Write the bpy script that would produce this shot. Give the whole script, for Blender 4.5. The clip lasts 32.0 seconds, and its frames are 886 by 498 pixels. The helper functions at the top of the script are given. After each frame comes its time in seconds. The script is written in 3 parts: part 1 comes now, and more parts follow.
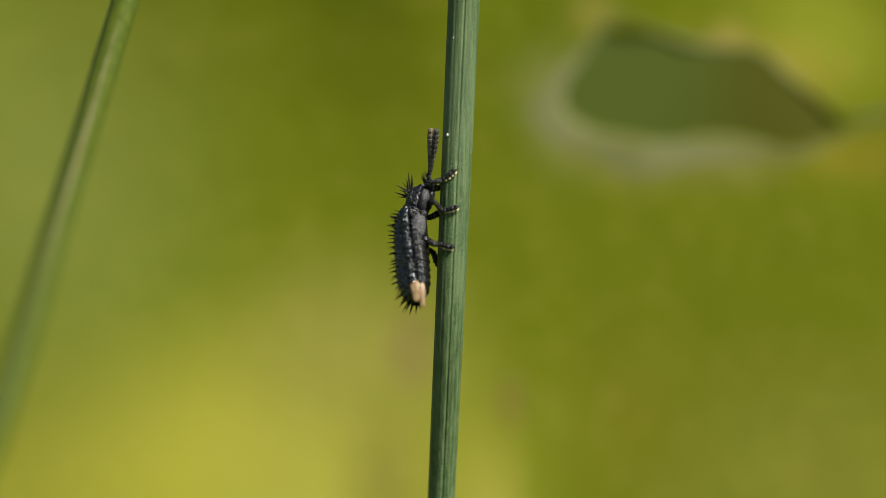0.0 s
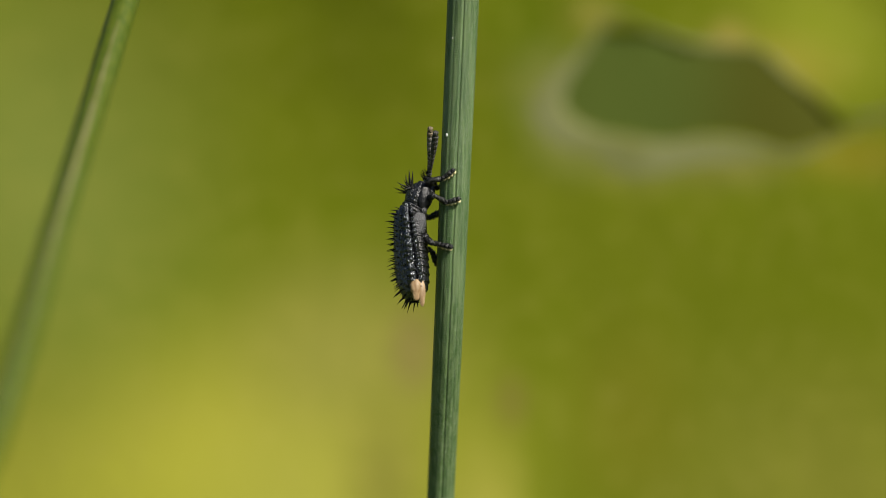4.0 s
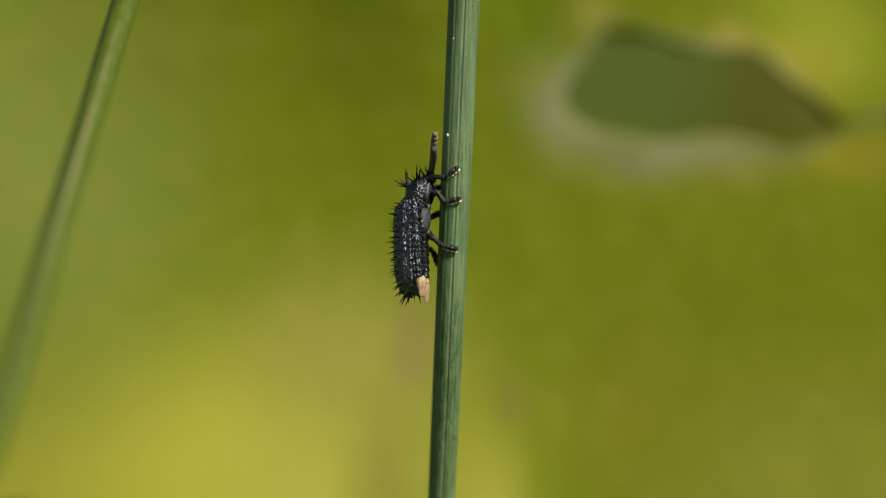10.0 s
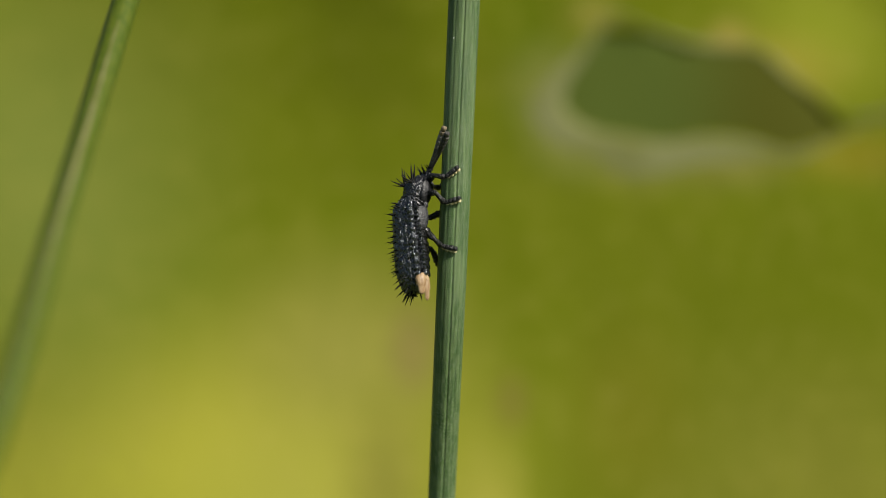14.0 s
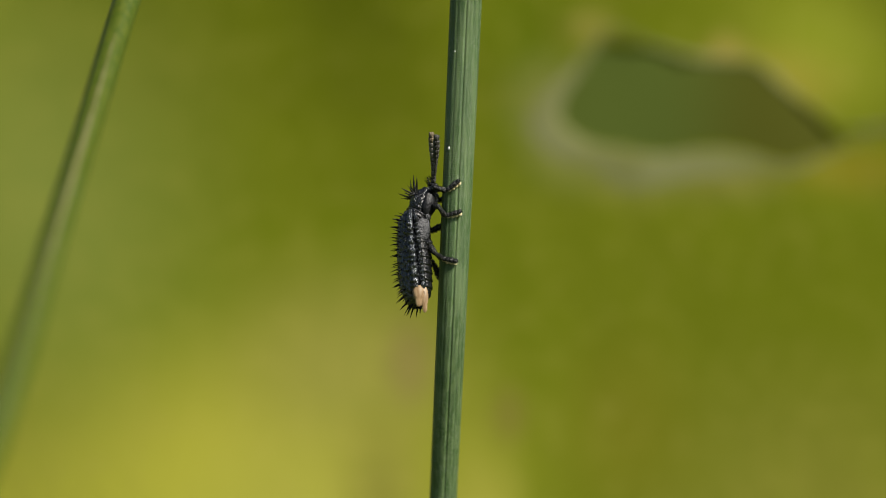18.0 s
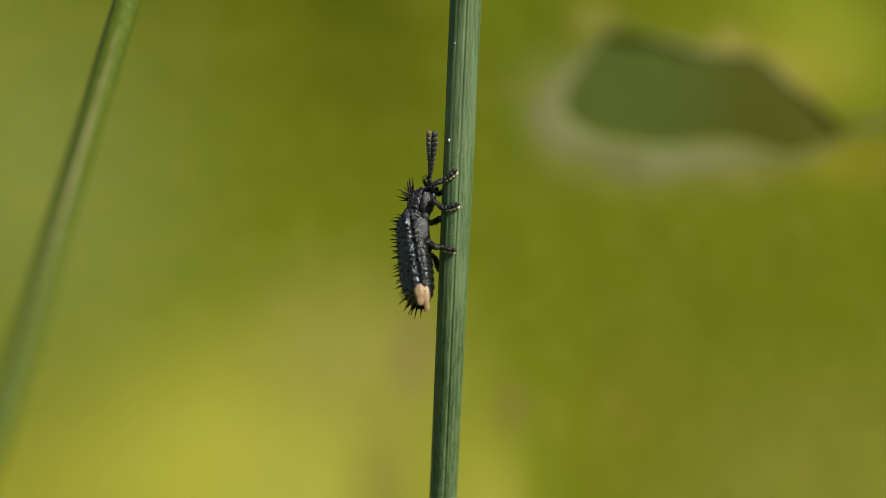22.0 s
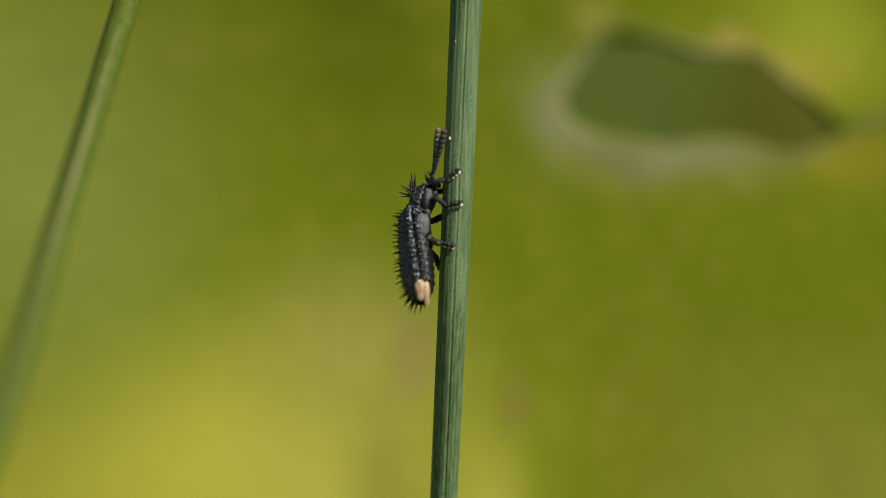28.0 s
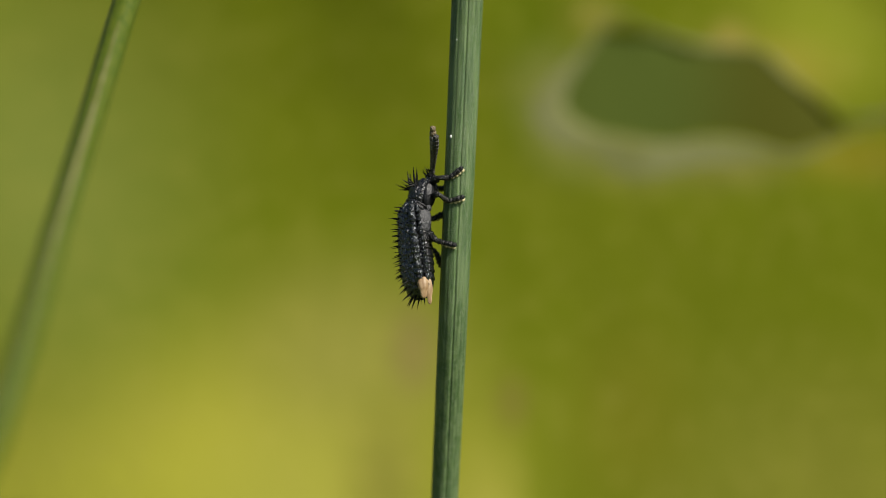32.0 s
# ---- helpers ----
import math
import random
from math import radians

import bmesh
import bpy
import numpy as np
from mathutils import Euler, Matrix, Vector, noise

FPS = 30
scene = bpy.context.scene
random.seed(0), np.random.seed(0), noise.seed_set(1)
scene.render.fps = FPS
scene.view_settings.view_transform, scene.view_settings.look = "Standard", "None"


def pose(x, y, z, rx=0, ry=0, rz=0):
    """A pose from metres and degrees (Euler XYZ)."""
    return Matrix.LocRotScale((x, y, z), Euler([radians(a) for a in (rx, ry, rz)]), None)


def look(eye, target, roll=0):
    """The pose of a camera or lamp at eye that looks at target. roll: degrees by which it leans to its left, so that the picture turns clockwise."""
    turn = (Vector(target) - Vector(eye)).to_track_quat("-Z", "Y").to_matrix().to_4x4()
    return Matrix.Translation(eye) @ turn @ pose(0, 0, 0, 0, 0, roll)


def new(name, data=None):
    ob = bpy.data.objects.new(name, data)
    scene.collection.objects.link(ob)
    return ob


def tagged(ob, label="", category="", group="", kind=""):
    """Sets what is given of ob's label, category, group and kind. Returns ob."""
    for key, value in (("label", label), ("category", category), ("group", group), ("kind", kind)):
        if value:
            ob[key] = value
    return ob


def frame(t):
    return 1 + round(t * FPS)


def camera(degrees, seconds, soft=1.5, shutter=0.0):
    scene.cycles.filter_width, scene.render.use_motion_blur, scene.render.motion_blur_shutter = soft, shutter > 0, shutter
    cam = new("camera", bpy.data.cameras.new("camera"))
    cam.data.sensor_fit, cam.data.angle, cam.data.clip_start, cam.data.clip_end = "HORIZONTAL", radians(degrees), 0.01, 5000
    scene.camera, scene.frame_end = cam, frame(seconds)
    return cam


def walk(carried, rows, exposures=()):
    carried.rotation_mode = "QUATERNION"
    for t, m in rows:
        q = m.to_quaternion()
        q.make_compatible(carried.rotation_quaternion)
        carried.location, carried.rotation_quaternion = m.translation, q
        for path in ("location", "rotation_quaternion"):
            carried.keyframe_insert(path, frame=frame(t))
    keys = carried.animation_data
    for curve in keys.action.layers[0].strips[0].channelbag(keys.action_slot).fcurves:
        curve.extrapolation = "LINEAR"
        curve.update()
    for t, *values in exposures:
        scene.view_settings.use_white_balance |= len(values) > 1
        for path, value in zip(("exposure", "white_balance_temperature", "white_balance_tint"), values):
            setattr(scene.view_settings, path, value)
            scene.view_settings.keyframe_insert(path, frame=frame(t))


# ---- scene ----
H = 350.0                      # height of the subject over the ground, mm
MM = 0.001


def at(x, y, z):
    """A place in millimetres, x and z from the middle of the subject, as metres in the world."""
    return Vector((x, y, z + H)) * MM


def aim(turn, tilt):
    """The camera's pose, 0.2 m in front of the subject; degrees to its left and up."""
    return Matrix.Translation(at(0, -200, 0)) @ pose(0, 0, 0, 90 + tilt, 0, turn)


cam = camera(6.867, 32.0, soft=0.6)
cam.data.dof.use_dof = True
cam.data.dof.focus_distance = 0.1993
cam.data.dof.aperture_fstop = 30.0
walk(cam, [
        (0, aim(0.0000, 0.0000)), (17, aim(0.0022, 0.0000)), (17.5, aim(0.0000, 0.0219)),
        (18, aim(-0.0219, 0.1008)), (18.5, aim(-0.0197, 0.0899)), (19, aim(-0.0175, 0.0855)),
        (19.5, aim(-0.0044, 0.0592)), (20, aim(0.0000, 0.0526)), (21, aim(0.0004, 0.0482)),
        (22, aim(0.0009, 0.0417)), (23, aim(0.0013, 0.0395)), (24, aim(0.0018, 0.0373)),
        (25, aim(0.0022, 0.0329)), (27.5, aim(0.0033, 0.0307)), (28.5, aim(0.0037, 0.0263)),
        (29.5, aim(0.0042, 0.0219)), (30, aim(0.0044, 0.0197)), (30.5, aim(0.0049, 0.0175)),
        (31, aim(0.0055, 0.0132)), (32, aim(0.0066, 0.0088)),
    ], exposures=[(0, 0.025), (10, 0.02), (14.5, -0.01), (18, -0.05), (20, -0.01), (32, -0.03)])

# ---- light ----
world = bpy.data.worlds.new("sky")
scene.world = world
world.use_nodes = True
sky = world.node_tree.nodes.new("ShaderNodeTexSky")
sky.sky_type, sky.sun_disc = "NISHITA", False
sky.sun_elevation, sky.sun_rotation = radians(40.6), radians(131)
world.node_tree.links.new(sky.outputs[0], world.node_tree.nodes["Background"].inputs[0])
world.node_tree.nodes["Background"].inputs[1].default_value = 0.064

sun = new("sun", bpy.data.lights.new("sun", "SUN"))
sun.data.energy, sun.data.angle, sun.data.color = 4.78, radians(0.53), (1.0, 0.95, 0.86)
sun.matrix_world = look((0.57, -0.50, 1.00), (0, 0, 0.35))


# ---- materials ----
class Mat:
    """A node material with object coordinates; scales are given in millimetres."""

    def __init__(self, name, rough=0.5, spec=0.5, metal=0.0):
        self.m = bpy.data.materials.new(name)
        self.m.use_nodes = True
        self.t = self.m.node_tree
        self.b = self.t.nodes["Principled BSDF"]
        self.b.inputs["Roughness"].default_value = rough
        self.b.inputs["Specular IOR Level"].default_value = spec
        self.b.inputs["Metallic"].default_value = metal
        self.c = self.t.nodes.new("ShaderNodeTexCoord").outputs["Object"]

    def node(self, kind):
        return self.t.nodes.new(kind)

    def link(self, a, b):
        self.t.links.new(a, b)

    def noise(self, mm, detail=3.0, stretch=(1, 1, 1), rough=0.5):
        mp = self.node("ShaderNodeMapping")
        mp.inputs["Scale"].default_value = [1000.0 / mm * s for s in stretch]
        self.link(self.c, mp.inputs["Vector"])
        n = self.node("ShaderNodeTexNoise")
        n.inputs["Scale"].default_value = 1.0
        n.inputs["Detail"].default_value = detail
        n.inputs["Roughness"].default_value = rough
        self.link(mp.outputs[0], n.inputs["Vector"])
        return n.outputs["Fac"]

    def cells(self, mm, stretch=(1, 1, 1)):
        mp = self.node("ShaderNodeMapping")
        mp.inputs["Scale"].default_value = [1000.0 / mm * s for s in stretch]
        self.link(self.c, mp.inputs["Vector"])
        n = self.node("ShaderNodeTexVoronoi")
        n.inputs["Scale"].default_value = 1.0
        self.link(mp.outputs[0], n.inputs["Vector"])
        return n.outputs["Distance"]

    def span(self, fac, lo, hi, a=0.0, b=1.0):
        r = self.node("ShaderNodeMapRange")
        r.interpolation_type = "SMOOTHSTEP"
        for k, v in zip(("From Min", "From Max", "To Min", "To Max"), (lo, hi, a, b)):
            r.inputs[k].default_value = v
        self.link(fac, r.inputs["Value"])
        return r.outputs[0]

    def mix(self, fac, a, b):
        x = self.node("ShaderNodeMix")
        x.data_type = "RGBA"
        for socket, v in ((x.inputs[0], fac), (x.inputs[6], a), (x.inputs[7], b)):
            if isinstance(v, tuple):
                socket.default_value = (*v, 1.0)
            elif isinstance(v, float):
                socket.default_value = v
            else:
                self.link(v, socket)
        return x.outputs[2]

    def patch(self, x, y, z, sx, sy, sz):
        """A soft-edged patch round a place of the thing, in millimetres."""
        mp = self.node("ShaderNodeMapping")
        mp.vector_type = "TEXTURE"
        mp.inputs["Location"].default_value = (x * MM, y * MM, z * MM)
        mp.inputs["Scale"].default_value = (sx * MM, sy * MM, sz * MM)
        self.link(self.c, mp.inputs["Vector"])
        g = self.node("ShaderNodeTexGradient")
        g.gradient_type = "SPHERICAL"
        self.link(mp.outputs[0], g.inputs["Vector"])
        return self.span(g.outputs["Fac"], 0.0, 1.0)

    def colour(self, c):
        if isinstance(c, tuple):
            self.b.inputs["Base Color"].default_value = (*c, 1.0)
        else:
            self.link(c, self.b.inputs["Base Color"])
        return self

    def gloss(self, fac, a, b):
        self.link(self.span(fac, 0.3, 0.7, a, b), self.b.inputs["Roughness"])
        return self

    def bump(self, fac, mm, strength=1.0):
        n = self.node("ShaderNodeBump")
        n.inputs["Strength"].default_value = strength
        n.inputs["Distance"].default_value = mm * MM
        self.link(fac, n.inputs["Height"])
        if self.b.inputs["Normal"].is_linked:
            self.link(self.b.inputs["Normal"].links[0].from_socket, n.inputs["Normal"])
        self.link(n.outputs[0], self.b.inputs["Normal"])
        return self


def stem_skin(name, deep, fair, waxy):
    m = Mat(name, 0.5, 0.1 + 0.25 * waxy)
    lines = m.noise(0.11, 2.0, (1, 1, 0.015))
    wax = m.cells(0.026, (1, 1, 0.8))
    dust = m.noise(0.3, 3.0, (1, 1, 0.5))
    c = m.mix(m.span(lines, 0.38, 0.62), deep, fair)
    c = m.mix(m.span(wax, 0.10, 0.48, 0.85 * waxy, 0.0), c, (0.37, 0.43, 0.30))
    c = m.mix(m.span(dust, 0.45, 0.75, 0.0, 0.3 * waxy), c, (0.20, 0.26, 0.12))
    c = m.mix(m.span(m.noise(1.6, 2.0, (1, 1, 0.4)), 0.4, 0.75, 0.0, 0.10 + 0.25 * waxy), c, (0.10, 0.17, 0.05))
    return m.colour(c).gloss(dust, 0.38, 0.62).bump(wax, -0.008).bump(lines, 0.01).m


MAT_STEM = stem_skin("rush_skin", (0.050, 0.104, 0.026), (0.116, 0.184, 0.062), 1.0)
MAT_STALK = stem_skin("stalk_skin", (0.062, 0.098, 0.004), (0.100, 0.130, 0.010), 0.1)

m = Mat("dry_groove", 0.7, 0.2)
MAT_GROOVE = m.colour(m.mix(m.span(m.noise(0.3, 3.0, (1, 1, 0.1)), 0.3, 0.7), (0.15, 0.155, 0.042), (0.23, 0.215, 0.09))).m

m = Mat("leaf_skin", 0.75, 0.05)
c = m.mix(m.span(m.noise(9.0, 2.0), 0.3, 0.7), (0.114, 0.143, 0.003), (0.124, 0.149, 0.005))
# Broad pale and dark patches paint in light; small rim tints are pigment.
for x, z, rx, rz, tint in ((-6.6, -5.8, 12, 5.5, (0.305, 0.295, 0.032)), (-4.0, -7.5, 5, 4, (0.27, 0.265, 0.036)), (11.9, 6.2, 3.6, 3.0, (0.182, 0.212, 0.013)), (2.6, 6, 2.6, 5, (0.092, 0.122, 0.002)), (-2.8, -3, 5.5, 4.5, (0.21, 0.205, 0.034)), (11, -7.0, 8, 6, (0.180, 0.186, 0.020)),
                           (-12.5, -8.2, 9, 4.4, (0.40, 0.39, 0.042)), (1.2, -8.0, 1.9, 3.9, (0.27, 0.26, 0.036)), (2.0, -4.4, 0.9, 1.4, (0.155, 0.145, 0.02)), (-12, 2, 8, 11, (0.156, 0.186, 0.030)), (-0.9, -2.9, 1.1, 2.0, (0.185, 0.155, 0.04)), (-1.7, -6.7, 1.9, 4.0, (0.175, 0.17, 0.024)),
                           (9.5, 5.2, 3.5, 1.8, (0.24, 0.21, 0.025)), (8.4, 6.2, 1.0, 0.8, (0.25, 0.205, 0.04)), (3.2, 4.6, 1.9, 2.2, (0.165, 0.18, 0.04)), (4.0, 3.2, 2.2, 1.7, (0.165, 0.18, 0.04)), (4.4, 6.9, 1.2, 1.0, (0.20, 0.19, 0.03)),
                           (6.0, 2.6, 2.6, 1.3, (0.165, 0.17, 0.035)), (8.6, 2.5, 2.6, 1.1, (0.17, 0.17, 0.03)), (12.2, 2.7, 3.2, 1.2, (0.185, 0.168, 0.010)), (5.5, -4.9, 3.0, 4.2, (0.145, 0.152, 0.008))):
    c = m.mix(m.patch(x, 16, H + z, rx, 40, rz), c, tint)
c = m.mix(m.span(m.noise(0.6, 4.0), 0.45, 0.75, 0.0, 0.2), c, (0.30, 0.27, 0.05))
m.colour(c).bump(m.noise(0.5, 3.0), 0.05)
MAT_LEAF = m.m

m = Mat("leaf_scar", 0.85, 0.1)
MAT_SCAR = m.colour(m.mix(m.span(m.noise(1.3, 3.0), 0.35, 0.7), (0.158, 0.165, 0.052), (0.195, 0.202, 0.080))).bump(m.noise(0.3), 0.05).m
m = Mat("leaf_burnt_edge", 0.9, 0.1)
MAT_BURNT = m.colour(m.mix(m.noise(0.6), (0.06, 0.045, 0.012), (0.14, 0.10, 0.03))).m
m = Mat("leaf_stripe", 0.7, 0.2)
MAT_STRIPE = m.colour(m.mix(m.noise(1.5), (0.175, 0.165, 0.018), (0.21, 0.19, 0.03))).m
# Darker base colour stands in for shade; the green-to-olive change is its own.
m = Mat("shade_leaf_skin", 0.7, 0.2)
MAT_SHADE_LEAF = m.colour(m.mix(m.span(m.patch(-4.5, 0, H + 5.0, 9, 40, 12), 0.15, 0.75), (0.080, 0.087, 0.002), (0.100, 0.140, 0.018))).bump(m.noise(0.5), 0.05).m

m = Mat("black_shell", 0.3, 1.0)
net = m.cells(0.075, (1, 1, 0.8))
MAT_SHELL = m.colour(m.mix(m.span(m.noise(0.3, 3.0), 0.4, 0.7), (0.001, 0.001, 0.0015), (0.004, 0.0045, 0.006))).gloss(m.noise(0.13), 0.18, 0.44).bump(m.noise(0.10, 2.0), 0.038).bump(net, -0.014).bump(m.noise(0.045, 1.0), 0.011).m
m.b.inputs["Specular Tint"].default_value = (0.90, 0.95, 1.0, 1.0)
m.b.inputs["IOR"].default_value = 1.70
m = Mat("black_belly", 0.4, 0.6)
MAT_BELLY = m.colour(m.mix(m.noise(0.2, 3.0), (0.001, 0.001, 0.001), (0.005, 0.0045, 0.004))).gloss(m.noise(0.1), 0.24, 0.44).bump(m.noise(0.09, 2.0, (1, 1, 2.5)), 0.035).m
m = Mat("black_collar", 0.5, 1.0)
grain = m.noise(0.055, 2.0, (1, 1, 1), 0.6)
MAT_COLLAR = m.colour(m.mix(m.span(m.noise(0.08, 2.0), 0.3, 0.7), (0.002, 0.002, 0.003), (0.014, 0.014, 0.016))).gloss(m.noise(0.06), 0.24, 0.42).bump(grain, 0.035).bump(m.noise(0.12, 1.0), 0.05).m
m = Mat("grey_plate", 0.5, 0.8)
grain = m.noise(0.045, 2.0)
MAT_PLATE = m.colour(m.mix(m.span(grain, 0.35, 0.65), (0.005, 0.005, 0.006), (0.038, 0.038, 0.041))).gloss(m.noise(0.08), 0.40, 0.58).bump(grain, 0.030).bump(m.noise(0.15, 2.0), 0.010).m
m = Mat("smooth_black", 0.4, 0.35)
MAT_SMOOTH = m.colour(m.mix(m.noise(0.12), (0.003, 0.003, 0.0035), (0.008, 0.008, 0.009))).gloss(m.noise(0.1), 0.32, 0.5).bump(m.noise(0.14, 2.0), 0.016).bump(m.noise(0.04), 0.010).m
m = Mat("black_spine", 0.42, 0.22)
MAT_SPINE = m.colour(m.mix(m.noise(0.2), (0.001, 0.001, 0.001), (0.005, 0.0045, 0.004))).bump(m.noise(0.05), 0.01).m
m = Mat("leg_shell", 0.45, 0.5)
MAT_LEG = m.colour(m.mix(m.span(m.noise(0.04, 2.0), 0.54, 0.72), (0.004, 0.004, 0.004), (0.14, 0.135, 0.12))).bump(m.noise(0.035, 3.0), 0.03).m
m = Mat("pale_sole_hair", 0.6, 0.3)
MAT_SOLE = m.colour(m.mix(m.noise(0.03), (0.55, 0.45, 0.20), (0.80, 0.72, 0.45))).bump(m.noise(0.02), 0.01).m
m = Mat("feeler_skin", 0.6, 0.4)
hair = m.noise(0.025, 3.0, (1, 1, 0.5), 0.7)
MAT_FEELER = m.colour(m.mix(m.span(hair, 0.42, 0.66), (0.010, 0.010, 0.009), (0.20, 0.185, 0.16))).bump(hair, 0.02).m
# Far feeler's outer joints: light on them painted as a paler grey.
m = Mat("feeler_lit", 0.6, 0.4)
MAT_FEELER_LIT = m.colour(m.mix(m.span(m.noise(0.03, 3.0), 0.35, 0.66), (0.12, 0.11, 0.095), (0.34, 0.31, 0.27))).bump(m.noise(0.03), 0.02).m
m = Mat("feeler_tip", 0.6, 0.4)
hair = m.noise(0.025, 3.0, (1, 1, 0.5), 0.7)
MAT_TIP = m.colour(m.mix(m.span(hair, 0.4, 0.7), (0.12, 0.09, 0.05), (0.44, 0.35, 0.22))).bump(hair, 0.02).m
m = Mat("wing_tip", 0.45, 0.4)
MAT_WING = m.colour(m.mix(m.span(m.noise(0.15, 3.0, (1, 1, 0.3)), 0.3, 0.7), (0.27, 0.16, 0.07), (0.50, 0.35, 0.195))).bump(m.noise(0.12, 3.0, (1, 1, 0.25)), 0.025).m
m = Mat("eye_facets", 0.18, 0.6)
MAT_EYE = m.colour((0.006, 0.005, 0.005)).bump(m.cells(0.02), 0.006).m
m = Mat("white_speck", 0.5, 0.4)
MAT_SPECK = m.colour(m.mix(m.noise(0.02), (0.75, 0.75, 0.70), (0.85, 0.85, 0.82))).m
m = Mat("meadow_soil", 0.95, 0.1)
MAT_GROUND = m.colour(m.mix(m.span(m.noise(90.0, 8.0), 0.3, 0.7), (0.065, 0.09, 0.022), (0.09, 0.11, 0.032))).bump(m.noise(25.0, 5.0), 8.0).m


# ---- shapes ----
def sheet(rows, close_u=False, flip=False):
    """Faces over rows of points (a grid); close_u joins each row's ends."""
    n = len(rows[0])
    verts = [p for row in rows for p in row]
    faces = []
    for j in range(len(rows) - 1):
        for i in range(n if close_u else n - 1):
            a, b = j * n + i, j * n + (i + 1) % n
            q = (a, b, b + n, a + n)
            faces.append(q[::-1] if flip else q)
    return verts, faces


def capped(verts, faces, n, rows):
    verts = list(verts)
    for first, turn in ((0, True), ((rows - 1) * n, False)):
        ring = [Vector(verts[first + i]) for i in range(n)]
        verts.append(sum(ring, Vector()) / n)
        c = len(verts) - 1
        for i in range(n):
            a, b = first + i, first + (i + 1) % n
            faces.append((c, b, a) if turn else (c, a, b))
    return verts, faces


def tube(points, radii, n=10, squash=1.0, side=(1, 0, 0)):
    """A closed tube along points; squash flattens it across side."""
    points = [Vector(p) for p in points]
    rows = []
    ref = Vector(side)
    for k, p in enumerate(points):
        d = (points[min(k + 1, len(points) - 1)] - points[max(k - 1, 0)]).normalized()
        u = (ref - d * ref.dot(d)).normalized()
        v = d.cross(u)
        rows.append([p + (u * math.cos(a) * squash + v * math.sin(a)) * radii[k]
                     for a in (2 * math.pi * i / n for i in range(n))])
    verts, faces = sheet(rows, True)
    return capped(verts, faces, n, len(rows))


def blob(c, r, nu=28, nv=20, dent=None):
    """An egg round c with radii r, along z; dent(unit direction) scales it."""
    rows = []
    for j in range(nv + 1):
        t = math.pi * (0.02 + 0.96 * j / nv)
        row = []
        for i in range(nu):
            a = 2 * math.pi * i / nu
            d = Vector((math.sin(t) * math.cos(a), math.sin(t) * math.sin(a), -math.cos(t)))
            k = dent(d) if dent else 1.0
            row.append(Vector((c[0] + r[0] * d.x * k, c[1] + r[1] * d.y * k, c[2] + r[2] * d.z * k)))
        rows.append(row)
    verts, faces = sheet(rows, True)
    return capped(verts, faces, nu, len(rows))


def joined(*shapes):
    verts, faces = [], []
    for v, f in shapes:
        k = len(verts)
        verts += list(v)
        faces += [tuple(i + k for i in q) for q in f]
    return verts, faces


def mesh_of(name, shape, material):
    me = bpy.data.meshes.new(name)
    me.from_pydata([tuple(Vector(v) * MM) for v in shape[0]], [], shape[1])
    me.materials.append(material)
    me.polygons.foreach_set("use_smooth", [True] * len(me.polygons))
    me.update()
    return me


def part(name, shape, material, parent, label="", place=None):
    """One mesh under a thing or a part; the shape in millimetres."""
    ob = new(name, shape if isinstance(shape, bpy.types.Mesh) else mesh_of(name, shape, material))
    ob.parent = parent
    if place is not None:
        ob.matrix_basis = place
    return tagged(ob, label)


def mm_pose(p, direction=(0, 0, 1), up=(1, 0, 0), size=1.0):
    """A pose at p (mm) whose z goes along direction and whose x leans to up."""
    z = Vector(direction).normalized()
    x = Vector(up) - z * z.dot(Vector(up))
    if x.length < 1e-6:
        x = Vector((0, 1, 0)) - z * z.y
    x.normalize()
    y = z.cross(x)
    r = Matrix((x, y, z)).transposed()
    return Matrix.Translation(Vector(p) * MM) @ r.to_4x4() @ Matrix.Scale(size, 4)


def smooth_path(points, steps, closed=False):
    pts = [Vector(p) for p in points]
    out = []
    n = len(pts)
    for i in range(n if closed else n - 1):
        if closed:
            a, b, c, d = (pts[(i + k) % n] for k in (-1, 0, 1, 2))
        else:
            a, b, c, d = pts[max(i - 1, 0)], pts[i], pts[i + 1], pts[min(i + 2, n - 1)]
        for s in range(steps):
            t = s / steps
            out.append(0.5 * (2 * b + (c - a) * t + (2 * a - 5 * b + 4 * c - d) * t * t + (3 * b - a - 3 * c + d) * t ** 3))
    if not closed:
        out.append(pts[-1])
    return out


# ---- the setting ----
def make_ground():
    rings = [0.0, 0.2, 0.5, 1, 2, 5, 12, 30, 80, 200, 500]
    rows = [[Vector((r * 1000 * math.cos(a), r * 1000 * math.sin(a),
                     0 if r < 0.6 else 30 * r * noise.noise((math.cos(a) * r, math.sin(a) * r, 0.5)) / (1 + r * 0.05)))
             for a in (2 * math.pi * i / 48 for i in range(48))] for r in rings]
    ob = new("ground", mesh_of("ground", sheet(rows, True), MAT_GROUND))
    tagged(ob, "green-brown meadow ground with low turf", "ground", kind="structure")


# ---- leaves ----
# Fold slopes chosen to match the light and dark seen from the camera.
FOLDS = ((0, 0, 60, 9, 0.30), (-7.0, -4.9, 7.0, 4.0, 0.58), (12.0, 6.3, 3.0, 2.8, 0.40), (1.3, -8.2, 1.4, 2.4, 0.14),
         (-0.3, 4.8, 3.2, 4, -0.17), (9.5, -7.5, 6, 3, 0.12), (6, -1.5, 6, 3.5, -0.10), (-12, 2, 5, 5, 0.14))


